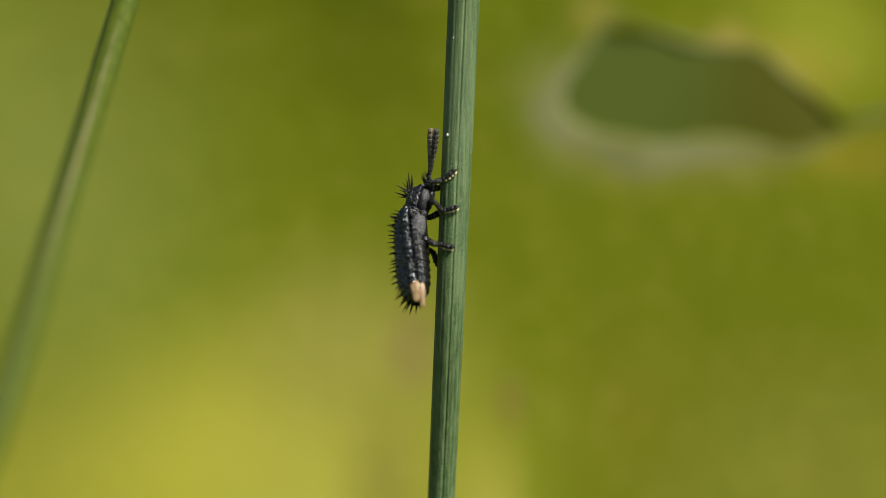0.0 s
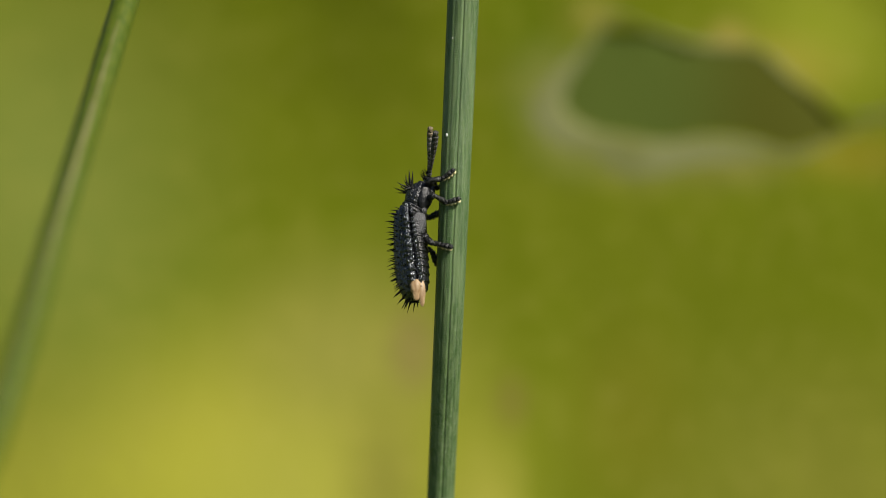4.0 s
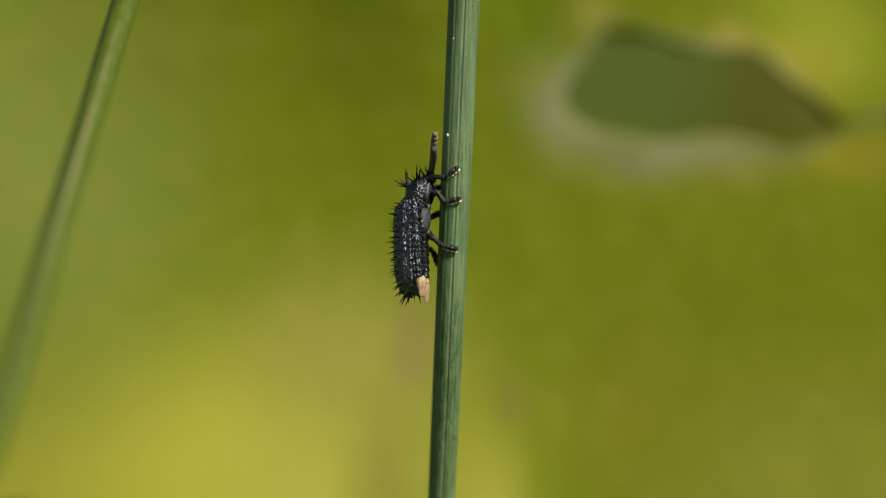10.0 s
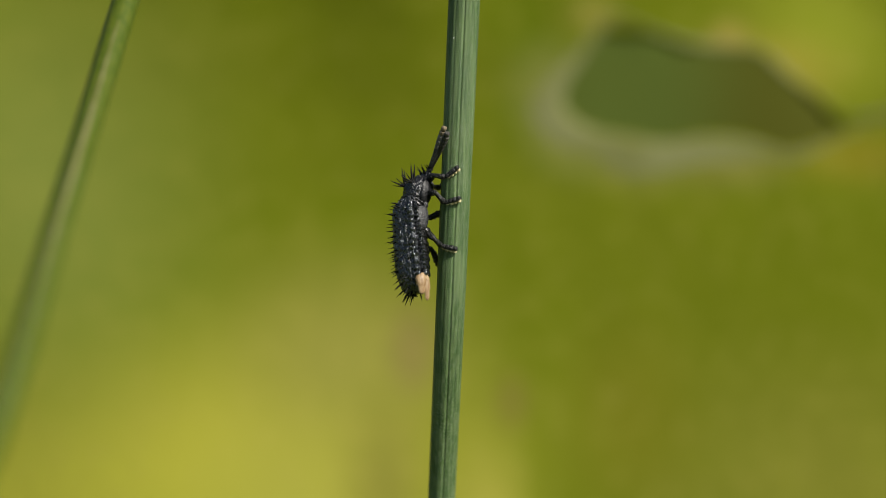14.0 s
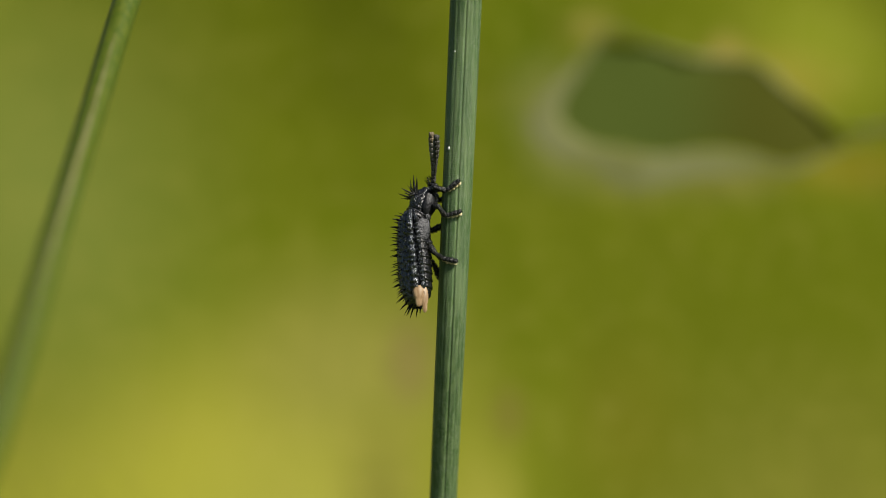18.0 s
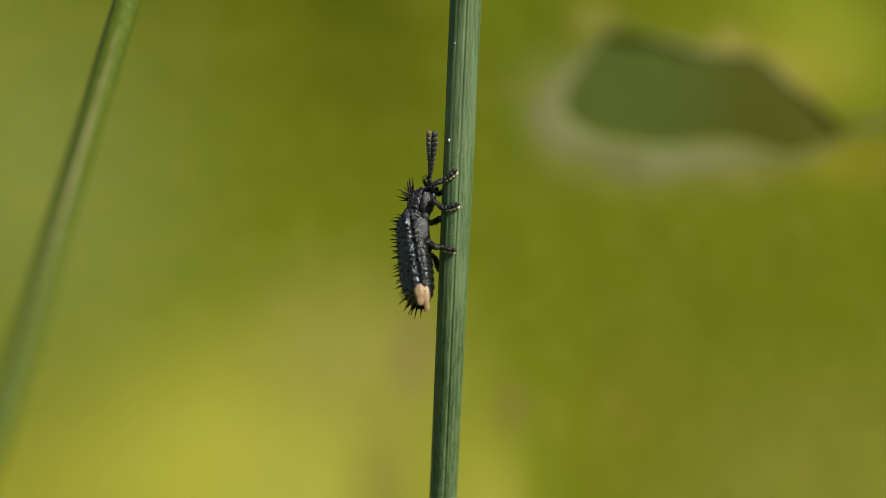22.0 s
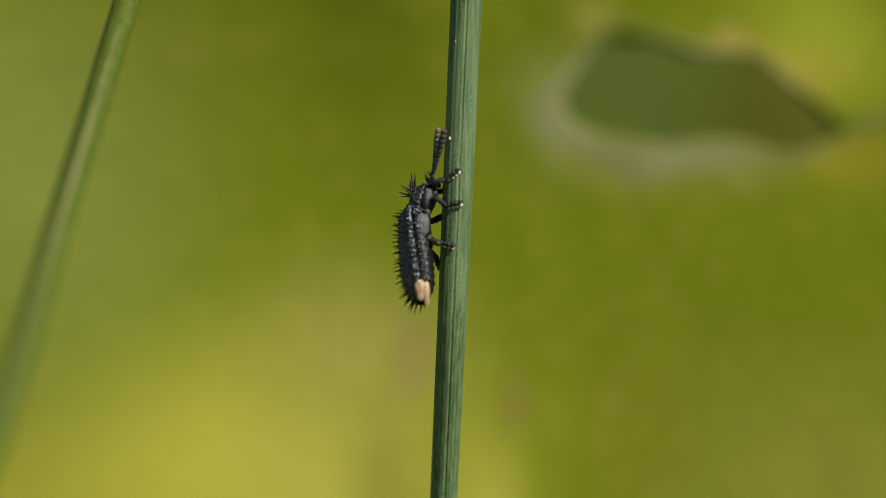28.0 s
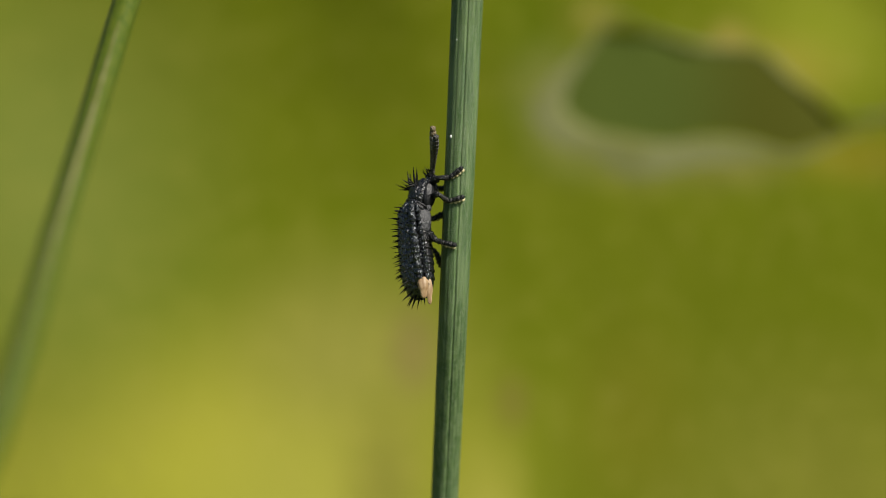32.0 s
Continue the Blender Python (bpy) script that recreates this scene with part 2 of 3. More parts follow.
def leaf_depth(x, z):
    """How far back the broad leaf's wavy surface lies."""
    y = 16.0
    for fx, fz, sx, sz, a in FOLDS:
        y += a * sz * 0.886 * (math.erf((z - fz) / sz) - math.erf(-fz / sz)) * math.exp(-((x - fx) / sx) ** 2)
    return y


HOLE = [(15.5, 4.35), (12.96, 4.12), (11.84, 3.98), (10.84, 4.45), (10.02, 5.0), (9.19, 5.67), (8.36, 5.7),
        (7.45, 5.77), (6.38, 6.13), (5.31, 6.55), (4.81, 6.13), (4.40, 5.55), (3.90, 4.81), (3.82, 4.15),
        (4.56, 3.62), (5.55, 3.45), (6.63, 3.29), (7.70, 3.45), (8.86, 3.36), (9.93, 3.05), (10.84, 3.25),
        (11.84, 3.62), (12.96, 3.79)]


def make_broad_leaf():
    leaf = new("broad_leaf")
    leaf.location = at(0, 0, -H)
    tagged(leaf, "broad yellow-green leaf with an eaten, pale-rimmed hole", "leaf")
    loop = smooth_path([(8 + (x - 8) * 1.06, 0, 4.5 + (z - 4.5) * 1.13) for x, z in HOLE], 8, True)
    mid = Vector((8.0, 0, 4.5))
    rings = 64
    rows = []
    for j in range(rings + 1):
        v = (j / rings) ** 1.9
        row = []
        for p in loop:
            d = p - mid
            a = math.atan2(d.z * 2.2, d.x)
            out = Vector((-4 + 46 * math.cos(a), 0, -30 + 43.5 * math.sin(a)))
            q = p.lerp(out, v)
            q.y = leaf_depth(q.x, q.z) + 0.05 * noise.noise((q.x * 0.6, 0, q.z * 0.6))
            q.z += H
            row.append(q)
        rows.append(row)
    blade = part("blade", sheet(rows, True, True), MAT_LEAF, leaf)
    thick = blade.modifiers.new("thickness", "SOLIDIFY")
    thick.thickness, thick.offset = 0.3 * MM, 1.0
    # the dead, corky band round the hole, broad below and at its blunt end
    band = []
    for k in range(7):
        row = []
        for p in loop:
            d = p - mid
            w = 0.12 + 1.15 / (1 + math.exp((p.x - 8.6) * 0.8)) / (1 + math.exp((p.z - 5.3) * 2.2))
            w += 0.5 / (1 + math.exp((p.x - 8.6) * 1.2)) / (1 + math.exp((p.z - 3.8) * 4))
            w *= 1 + 0.25 * noise.noise((p.x * 0.9, 3, p.z * 0.9))
            q = p + Vector((d.x * 0.5, 0, d.z)).normalized() * w * k / 6
            q.y = leaf_depth(q.x, q.z) - 0.36 + 0.12 * (k / 6) ** 3
            q.z += H
            row.append(q)
        band.append(row)
    scar = part("hole_rim", sheet(band, True, True), MAT_SCAR, leaf, "pale grey-tan dead rim of the hole")
    scar.modifiers.new("thickness", "SOLIDIFY").thickness = 0.12 * MM
    # the browned upper lip of the hole and the tear that runs on from it
    lip = loop[168:] + loop[:64]
    part("burnt_edge", tube([(p.x, leaf_depth(p.x, p.z) - 0.25, p.z + H + 0.02) for p in lip], [0.065] * len(lip), 8),
         MAT_BURNT, leaf, "dark browned edge of the hole")
    stripe_line = [(-0.70 - 0.11 * k - 0.001 * k * k, -2.4 - k * 0.55) for k in range(40)]
    part("stripe", tube([(x, leaf_depth(x, z) + 0.05, z + H) for x, z in stripe_line], [0.2 + 0.016 * k for k in range(40)], 10),
         MAT_STRIPE, leaf, "brownish raised stripe")
    foot = [(-4, leaf_depth(-4, -70) , H - 70), (-6, 18, H - 130), (-8, 28, H - 240), (-8, 30, 0)]
    part("leaf_stalk", tube(smooth_path(foot, 8), [1.2 + 0.04 * k for k in range(25)], 12), MAT_STALK, leaf)


def make_shade_leaf():
    leaf = new("shaded_leaf")
    leaf.location = at(8, 28, -H)
    tagged(leaf, "green leaf behind the eaten hole, shade put into its darker colour", "leaf")
    rows = []
    for j in range(31):
        v = j / 30
        half = 11.0 * math.sin(math.pi * (0.06 + 0.9 * v)) ** 0.7
        rows.append([Vector((half * u - 4 * v, 0.06 * (half * u) ** 2 * 0.3 + 5 * (v - 0.5) ** 2 + 0.3 * noise.noise((u * 3, v * 5, 1)),
                             H - 20 + 46 * v)) for u in (i / 10 - 1 for i in range(21))])
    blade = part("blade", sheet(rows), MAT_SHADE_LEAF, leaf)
    blade.modifiers.new("thickness", "SOLIDIFY").thickness = 0.3 * MM
    path = [(0, 1.3, H - 19.5), (2, 4, H - 90), (3, 8, H - 220), (3, 9, 0)]
    part("leaf_stalk", tube(smooth_path(path, 8), [0.7 + 0.02 * k for k in range(25)], 10), MAT_STALK, leaf)


# ---- stems ----
LEAN = 0.612 / 13.5
STEM_X = 0.26


def stem_back(up):
    """How far the stem's axis bends away from the viewer at a height over the subject's middle."""
    d = up - 0.5
    if d > 0:
        return 0.5 * (1 - math.exp(-(d / 6.0) ** 2)) - 0.06 * max(0, up - 5.5) ** 2
    return 2.0 * (1 - math.exp(-((d + 1.0) / 5.2) ** 2)) if d < -1.0 else 0.0


def make_rush_stem():
    stem = new("rush_stem")
    root = STEM_X - LEAN * H
    stem.location = Vector((root, 0, 0)) * MM
    tagged(stem, "upright dark green ribbed rush stem", "stem")
    ridges = ((-172, 3), (-140, 3), (-118, 3), (-96, 3), (-74, 3), (-52, 3), (-30, 2), (3, 7), (16, 2), (34, 4), (56, 4), (80, 3), (104, 3), (135, 3), (160, 3))
    rows = []
    zs = [0, 40, 100, 180, 250, 300, 330] + [335 + 0.5 * k for k in range(45)] + [357.3, 357.6, 357.85, 358.05, 358.2, 358.3]
    for z in zs:
        up = z - H
        r = min(0.45, max(0.345, 0.400 + 0.0042 * up))
        r *= 1.0 if up < 7.2 else max(0.05, 1 - ((up - 7.2) / 1.15) ** 2)
        row = []
        for i in range(160):
            a = 360 * i / 160 - 180
            g = sum(d * math.exp(-(((a - q + 180) % 360 - 180) / 4.4) ** 2) for q, d in ridges)
            w = 1 - 0.011 * g + 0.010 * noise.noise((math.cos(radians(a)) * 2, math.sin(radians(a)) * 2, up * 0.25))
            # the furrow that shows as a dark line lies towards the viewer
            row.append(Vector((LEAN * z + r * w * math.sin(radians(a)), stem_back(up) - r * w * math.cos(radians(a)), z)))
        rows.append(row)
    shape = capped(*sheet(rows, True), 160, len(rows))
    part("stalk", shape, MAT_STEM, stem)
    fleck = blob((0, 0, 0), (0.032, 0.02, 0.045), 10, 8)
    z = H + 3.08
    part("fleck", fleck, MAT_SPECK, stem, "tiny white fleck", mm_pose((LEAN * z - 0.28, stem_back(3.08) - 0.315, z)))
    part("fleck", blob((0, 0, 0), (0.018, 0.012, 0.022), 8, 6), MAT_SPECK, stem, "tiny white fleck", mm_pose((LEAN * (H + 5.7) - 0.24, stem_back(5.7) - 0.36, H + 5.7)))
    return stem


def make_leaning_stalk():
    stalk = new("leaning_stalk")
    stalk.location = at(-50, -52, -H)
    tagged(stalk, "thin leaning green grass stalk with a pale groove", "stem")
    base = Vector((-50, -52, -H))
    line = [base, Vector((-31.09, -37.9, -118.86)), Vector((-19.30, -27.5, -42.37)), Vector((-14.25, -23.2, -14.41)), Vector((-11.14, -14.8, -4.24)), Vector((-9.96, -9.5, 0.58)),
            Vector((-9.35, -5.9, 3.21)), Vector((-8.48, -2.6, 6.67)), Vector((-7.35, 0.6, 10.56)), Vector((-6.45, 2.0, 14.10))]
    path = [p - base for p in smooth_path(line, 10)]
    n = len(path)
    part("stalk", tube(path, [0.39 - 0.03 * k / n for k in range(n)], 20), MAT_STALK, stalk)
    strip = [p + Vector((0.05, -0.33, 0.17)) for p in path[34:69]]
    part("groove", tube(strip, [0.01 + 0.10 * min(1, (len(strip) - k) / 12) * min(1, (k / 20) ** 1.3) for k in range(len(strip))], 10, 0.9), MAT_GROOVE, stalk, "pale dry groove")


# ---- the beetle; z to its head, -x its back, -y its flank ----
def spine_mesh():
    pts = [(0.12 * t * t, 0, t) for t in (0, 0.10, 0.3, 0.55, 0.8, 1.0)]
    return mesh_of("spine", tube(pts, [0.130, 0.092, 0.068, 0.048, 0.026, 0.005], 7), MAT_SPINE)


BODY = 2.62


def fade(s, start, end):
    """1 up to start, then a quarter ellipse that closes at end."""
    return 1.0 if s < start else math.sqrt(max(0.03, 1 - ((s - start) / (end - start)) ** 2))


def hull(s):
    """At s (0 shoulders, 1 tail): half width, height of the back, place of the wing case's margin, depth of the belly."""
    f = 0.66 + 0.34 * math.sin(math.pi / 2 * min(1, s / 0.14))
    w = (0.42 + 0.075 * math.sin(math.pi * min(1, s * 0.7 + 0.05))) * f * fade(s, 0.80, 1.012)
    b = (0.47 + 0.05 * math.sin(math.pi * min(1, s * 1.1 + 0.1))) * f * fade(s, 0.66, 1.02)
    m = (-0.13 + 0.27 * min(1, s / 0.85)) * fade(s, 0.88, 1.08)
    v = (0.32 + 0.085 * math.sin(math.pi * min(1, s * 0.62))) * fade(s, 0.78, 1.02)
    return w, b, m, v


def back_point(s, u, side):
    """On the wing case: u from the seam (0) to the margin (1); the place and the way out of the surface."""
    w, b, m, v = hull(s)
    a = radians(90 * u)
    deep = b + m
    p = Vector((m - deep * math.cos(a) ** 0.9, side * w * math.sin(a) ** 0.9, -BODY * s))
    out = Vector((-math.cos(a) * w, side * math.sin(a) * deep, 0)).normalized()
    return p, out


# the wing case's keels: u, half width and height in mm, beads along the case, depth of the beading
KEELS = ((0.02, 0.035, 0.045, 15, 0.6), (0.25, 0.038, 0.050, 14, 0.8), (0.49, 0.040, 0.055, 13, 0.85), (0.735, 0.105, 0.125, 15, 0.42), (0.965, 0.032, 0.085, 21, 0.75))


def relief(s, u, side):
    """Height of the wing case's sculpture in mm: keels, rows of pits between them, wrinkles."""
    h = 0.030 * noise.noise((s * 17, u * 6, side)) + 0.026 * noise.noise((s * 38, u * 13, side)) + 0.008 * noise.noise((s * 95, u * 33, side))
    bare = 1.0
    for n, (lane, thick, high, beads, deep) in enumerate(KEELS):
        off = (u - lane - 0.030 * noise.noise((s * 7, n * 5.3, side))) * 0.9
        bead = 0.5 + 0.5 * math.cos(2 * math.pi * (s * beads + 0.41 * n * n + 0.9 * noise.noise((s * 6, n * 3.1, side))))
        g = math.exp(-(off / thick) ** 2)
        h += high * (1 - deep + deep * bead) * g
        bare *= 1 - 0.6 * math.exp(-(off / 0.05) ** 2)
    # the groove between the side keel and the margin
    h -= 0.06 * math.exp(-((u - 0.888) / 0.035) ** 2)
    row = u / 0.095 + 0.45 * noise.noise((s * 9, u * 4, 7))
    across = math.cos(2 * math.pi * row) * 0.5 + 0.5
    along = math.cos(2 * math.pi * (s * 23 + 0.5 * (int(row) % 2) + 1.1 * noise.noise((s * 12, u * 9, 3)))) * 0.5 + 0.5
    calm = 0.5 + 0.5 * min(1.0, max(0.0, (u - 0.50) / 0.14))
    return calm * (h - 0.070 * bare * across ** 1.2 * along ** 1.2)


def make_wing_case(beetle, side, spine):
    ns, nu = 260, 96
    rows = []
    for j in range(ns + 1):
        row = []
        for i in range(nu + 1):
            p, out = back_point(j / ns, i / nu, side)
            row.append(p + out * relief(j / ns, i / nu, side))
        w, b, m, v = hull(j / ns)
        # the turned-in edge under the margin
        row.append(Vector((m + 0.03, side * w * 0.96, -BODY * j / ns)))
        rows.append(row)
    case = part("wing_case", sheet(rows, False, side > 0), MAT_SHELL, beetle, "ridged and pitted glossy black wing case")
    case.modifiers.new("thickness", "SOLIDIFY").thickness = 0.015 * MM
    rng = random.Random(7 + side)
    for u, count, size in ((0.03, 16, 0.24), (0.26, 17, 0.26), (0.51, 12, 0.20), (0.755, 9, 0.13), (0.97, 19, 0.17)):
        for k in range(count):
            s = 0.025 + 0.955 * (k + 0.5 + rng.uniform(-0.22, 0.22)) / count
            uu = min(0.99, u + rng.uniform(-0.03, 0.03))
            p, d = back_point(s, uu, side)
            p = p + d * max(0.0, relief(s, uu, side)) * 0.7
            d.z = 0.34 - 1.15 * s ** 1.5 + rng.uniform(-0.16, 0.16)
            if u > 0.9:
                d.x += 0.25
                d.z -= 0.30
            grow = 1.0 + (0.35 * max(0, s - 0.75) / 0.25 if u > 0.9 or u < 0.3 else 0.0)
            part("spine", spine, None, case, "", mm_pose(p - d * 0.02, d, (0, 0, -1), size * grow * rng.uniform(0.72, 1.12)))
    for k in range(4):
        p, d = back_point(0.985, 0.12 + 0.25 * k, side)
        part("spine", spine, None, case, "", mm_pose(p, (d.x * 0.7, d.y * 0.7, -0.9), (0, 0, -1), rng.uniform(0.26, 0.36)))
    return case


def make_abdomen(beetle):
    """The body under the wing cases, with its overlapping rings."""
    rows = []
    for j in range(181):
        s = j / 180
        w, b, m, v = hull(s)
        saw = ((s - 0.345) / 0.082) % 1.0
        ring = 1.0 if s < 0.345 else 0.93 + 0.11 * saw ** 0.8 - 0.07 * max(0.0, (saw - 0.86) / 0.14)
        row = []
        for i in range(64):
            a = 2 * math.pi * i / 64 - math.pi
            wrinkle = 1 + 0.012 * noise.noise((math.cos(a) * 9, math.sin(a) * 9, s * 40))
            if a >= 0:
                row.append(Vector((m + (v * ring * wrinkle - m) * math.sin(a), -0.93 * w * ring * wrinkle * math.copysign(abs(math.cos(a)) ** 1.05, math.cos(a)), -BODY * s * 0.985)))
            else:
                row.append(Vector((m - 0.8 * (b + m) * math.sin(-a), -0.88 * w * math.cos(a), -BODY * s * 0.985)))
        rows.append(row)
    part("abdomen", capped(*sheet(rows, True), 64, 181), MAT_BELLY, beetle, "ringed glossy black underside")


def make_collar(beetle, spine):
    """The collar shield with its bent neck, hollow sides, hind rim and fans of spines."""
    def dent(d):
        hollow = math.exp(-((d.x - 0.30) / 0.42) ** 2 - ((d.z + 0.05) / 0.55) ** 2) * max(0.0, abs(d.y) - 0.35)
        coarse = 0.045 * noise.noise(d * 5) + 0.050 * noise.noise(d * 11) + 0.032 * noise.noise(d * 22)
        return 1 + coarse * (1 - min(1.0, 2.2 * hollow)) - 0.34 * hollow - 0.08 * max(0, -d.z - 0.5)
    part("collar_shield", blob((0, 0, 0), (0.36, 0.40, 0.48), 96, 72, dent), MAT_COLLAR, beetle, "coarsely pitted dull black collar shield",
         mm_pose((0.15, 0, 0.22), (0.46, 0, 0.88)))
    e1, e2 = Vector((-0.86, 0, 0.51)), Vector((0, 1, 0))
    for radius, thick, back in ((1.0, 0.030, 0.0), (0.93, 0.040, 0.085)):
        c = Vector((0.02 - 0.51 * back, 0, -0.10 - 0.86 * back))
        loop = [c + (e1 * 0.345 * math.cos(a) + e2 * 0.405 * math.sin(a)) * radius for a in (2 * math.pi * k / 56 for k in range(57))]
        part("collar_rim", tube(loop, [thick * (1 + 0.25 * noise.noise((k * 0.9, 2, back))) for k in range(57)], 10), MAT_COLLAR, beetle, "raised hind rim of the collar")
    for side in (-1, 1):
        cheek = blob((0, 0, 0), (0.215, 0.125, 0.37), 48, 36, lambda d: 1 + 0.03 * noise.noise(d * 3) + 0.02 * noise.noise(d * 9))
        part("collar_side", cheek, MAT_SMOOTH, beetle, "smooth dull black swollen side of the collar", mm_pose((0.255, side * 0.265, 0.18), (0.14, 0, 0.98), (1, -side * 0.25, 0)))
        part("neck_lobe", blob((0, 0, 0), (0.125, 0.10, 0.17), 28, 22, lambda d: 1 + 0.06 * noise.noise(d * 7)), MAT_COLLAR, beetle, "", mm_pose((0.44, side * 0.17, 0.36), (0.1, 0, 0.97)))
        # a fan of spines on a common stump at each side, a pair in front
        stump = part("spine_stump", tube([(0, 0, -0.42), (0, 0, -0.3), (0, 0, -0.14), (0, 0, 0.0), (0, 0, 0.09), (0, 0, 0.12)], [0.05, 0.11, 0.095, 0.075, 0.055, 0.02], 14), MAT_COLLAR, beetle,
                     "pitted pillar that bears a fan of spines", mm_pose((-0.075, side * 0.23, 0.37), (-0.10, side * 0.12, 0.97)))
        back = stump.matrix_basis.inverted().to_3x3()
        for d, size in (((-0.26, side * 0.15, 0.97), 0.54), ((0.10, side * 0.30, 0.95), 0.50), ((-0.72, side * 0.3, 0.55), 0.36), ((-0.96, side * 0.25, 0.24), 0.46),
                        ((-0.98, side * 0.3, -0.06), 0.36)):
            part("spine", spine, None, stump, "", mm_pose((0, 0, 0.05), back @ Vector(d), (0, 0, 1), size))
        pair = part("spine_stump", tube([(0, 0, -0.04), (0, 0, 0.05)], [0.05, 0.038], 9), MAT_SPINE, beetle, "",
                    mm_pose((0.33, side * 0.10, 0.76), (-0.5, side * 0.2, 0.8)))
        back = pair.matrix_basis.inverted().to_3x3()
        for d, size in (((-0.75, side * 0.2, 0.75), 0.20), ((-0.4, side * 0.15, 1.0), 0.24)):
            part("spine", spine, None, pair, "", mm_pose((0, 0, 0.02), back @ Vector(d), (0, 0, 1), size))


def make_beetle():
    beetle = new("spiny_leaf_beetle")
    tagged(beetle, "small black spiny beetle clinging to the rush stem", "beetle")
    spine = spine_mesh()
    make_abdomen(beetle)
    for side in (-1, 1):
        make_wing_case(beetle, side, spine)
        plate = blob((0, 0, 0), (0.185, 0.065, 0.29), 64, 48, lambda d: min(1.28, (d.x ** 4 + d.z ** 4 + 0.15 * d.y ** 4 + 0.01) ** -0.25) * (1 + 0.03 * noise.noise(d * 6) + 0.022 * noise.noise(d * 17)))
        part("flank_plate", plate, MAT_PLATE, beetle, "dull grey-black flank plate", mm_pose((0.090, side * 0.375, -0.55), (0.06, 0, 1), (1, -side * 0.22, 0)))
        knob = blob((0, 0, 0), (0.10, 0.09, 0.12), 24, 18, lambda d: 1 + 0.05 * noise.noise(d * 5))
        part("shoulder_knob", knob, MAT_PLATE, beetle, "", mm_pose((0.22, side * 0.29, -0.20), (0.4, 0, 0.9)))
        part("hip", blob((0, 0, 0), (0.13, 0.10, 0.10), 20, 16), MAT_BELLY, beetle, "", mm_pose((0.24, side * 0.30, -0.90)))
    make_collar(beetle, spine)
    # head
    head = part("head", blob((0, 0, 0), (0.15, 0.18, 0.17), 32, 24, lambda d: 1 + 0.04 * noise.noise(d * 5)), MAT_COLLAR, beetle, "", mm_pose((0.43, 0, 0.66), (0.5, 0, 0.85)))
    for side in (-1, 1):
        part("eye", blob((0, 0, 0), (0.075, 0.05, 0.085), 16, 12), MAT_EYE, head, "glossy black eye", mm_pose((0.0, side * 0.17, 0.03)))
    part("mouth", blob((0, 0, 0), (0.08, 0.10, 0.07), 14, 10), MAT_LEG, head, "", mm_pose((0.14, 0, 0.06)))
    # crumpled folded wing ends past the near wing case: a broad blunt one and a narrow longer one
    for x, y, long, wide, lean in ((-0.045, -0.50, 0.40, 0.160, 0.01), (0.085, -0.47, 0.56, 0.120, 0.05)):
        pts, radii = [], []
        for k in range(15):
            t = k / 14
            pts.append((lean * t + 0.012 * noise.noise((t * 6, x * 30, 0)), -0.03 * math.sin(math.pi * t) + 0.05 * t, 0.16 - (long + 0.16) * t))
            radii.append(wide * (0.55 + 0.45 * math.sin(math.pi * min(1, t * 1.2 + 0.12))) * (1.0 if t < 0.9 else 0.8 if t < 0.97 else 0.45) * (1 + 0.12 * noise.noise((t * 9, x * 20, 4))))
        part("wing_end", tube(pts, radii, 18, 1.0, (1, 0, 0)), MAT_WING, beetle, "crumpled folded tan wing end", mm_pose((x, y, -2.30), (0.0, 0.10, 1)) @ Matrix.Diagonal((1, 0.6, 1, 1)))
    feelers = [make_feeler(beetle, side, spine) for side in (-1, 1)]
    legs = [make_leg(beetle, side, k) for k in range(3) for side in (-1, 1)]
    return beetle, feelers, legs


NECK = {-1: (0.42, -0.08, 0.83), 1: (0.42, 0.08, 0.83)}


def make_feeler(beetle, side, spine):
    root = part("feeler", tube([(0, 0, -0.03), (0, 0, 0.02), (0, 0, 0.09), (0, 0, 0.13)], [0.035, 0.055, 0.06, 0.035], 12), MAT_FEELER, beetle, "jointed feeler",
                mm_pose(NECK[side], (0.1, 0, 1)))
    for d, size in (((-0.85, 0, 0.6), 0.22), ((-0.6, side * 0.4, 0.9), 0.17)):
        part("spine", spine, None, root, "", mm_pose((-0.03, 0, 0.08), d, (0, 0, 1), size))
    z = 0.12
    for k in range(10):
        length = (0.10, 0.155, 0.14, 0.13, 0.125, 0.15, 0.145, 0.14, 0.135, 0.15)[k]
        r = (0.046, 0.050, 0.055, 0.062, 0.070, 0.082, 0.092, 0.097, 0.094, 0.078)[k]
        end = 0.88 if k < 9 else 0.35
        seg = tube([(0, 0, -0.01), (0, 0, 0.012), (0, 0, length * 0.45), (0, 0, length * 0.85), (0, 0, length)], [r * 0.7, r * 0.93, r * 0.99, r, r * end], 12)
        part("segment", seg, MAT_TIP if k > 7 and side > 0 else MAT_FEELER_LIT if side > 0 and k > 4 else MAT_FEELER, root, "", mm_pose((-0.0006 * k * k, 0, z)))
        z += length
    return root


HIPS = ((0.44, 0.12, 0.53), (0.36, 0.20, 0.15), (0.24, 0.24, -0.89))
THIGH = (0.37, 0.40, 0.38)
SHIN = (0.36, 0.38, 0.36)
FOOT = 0.46


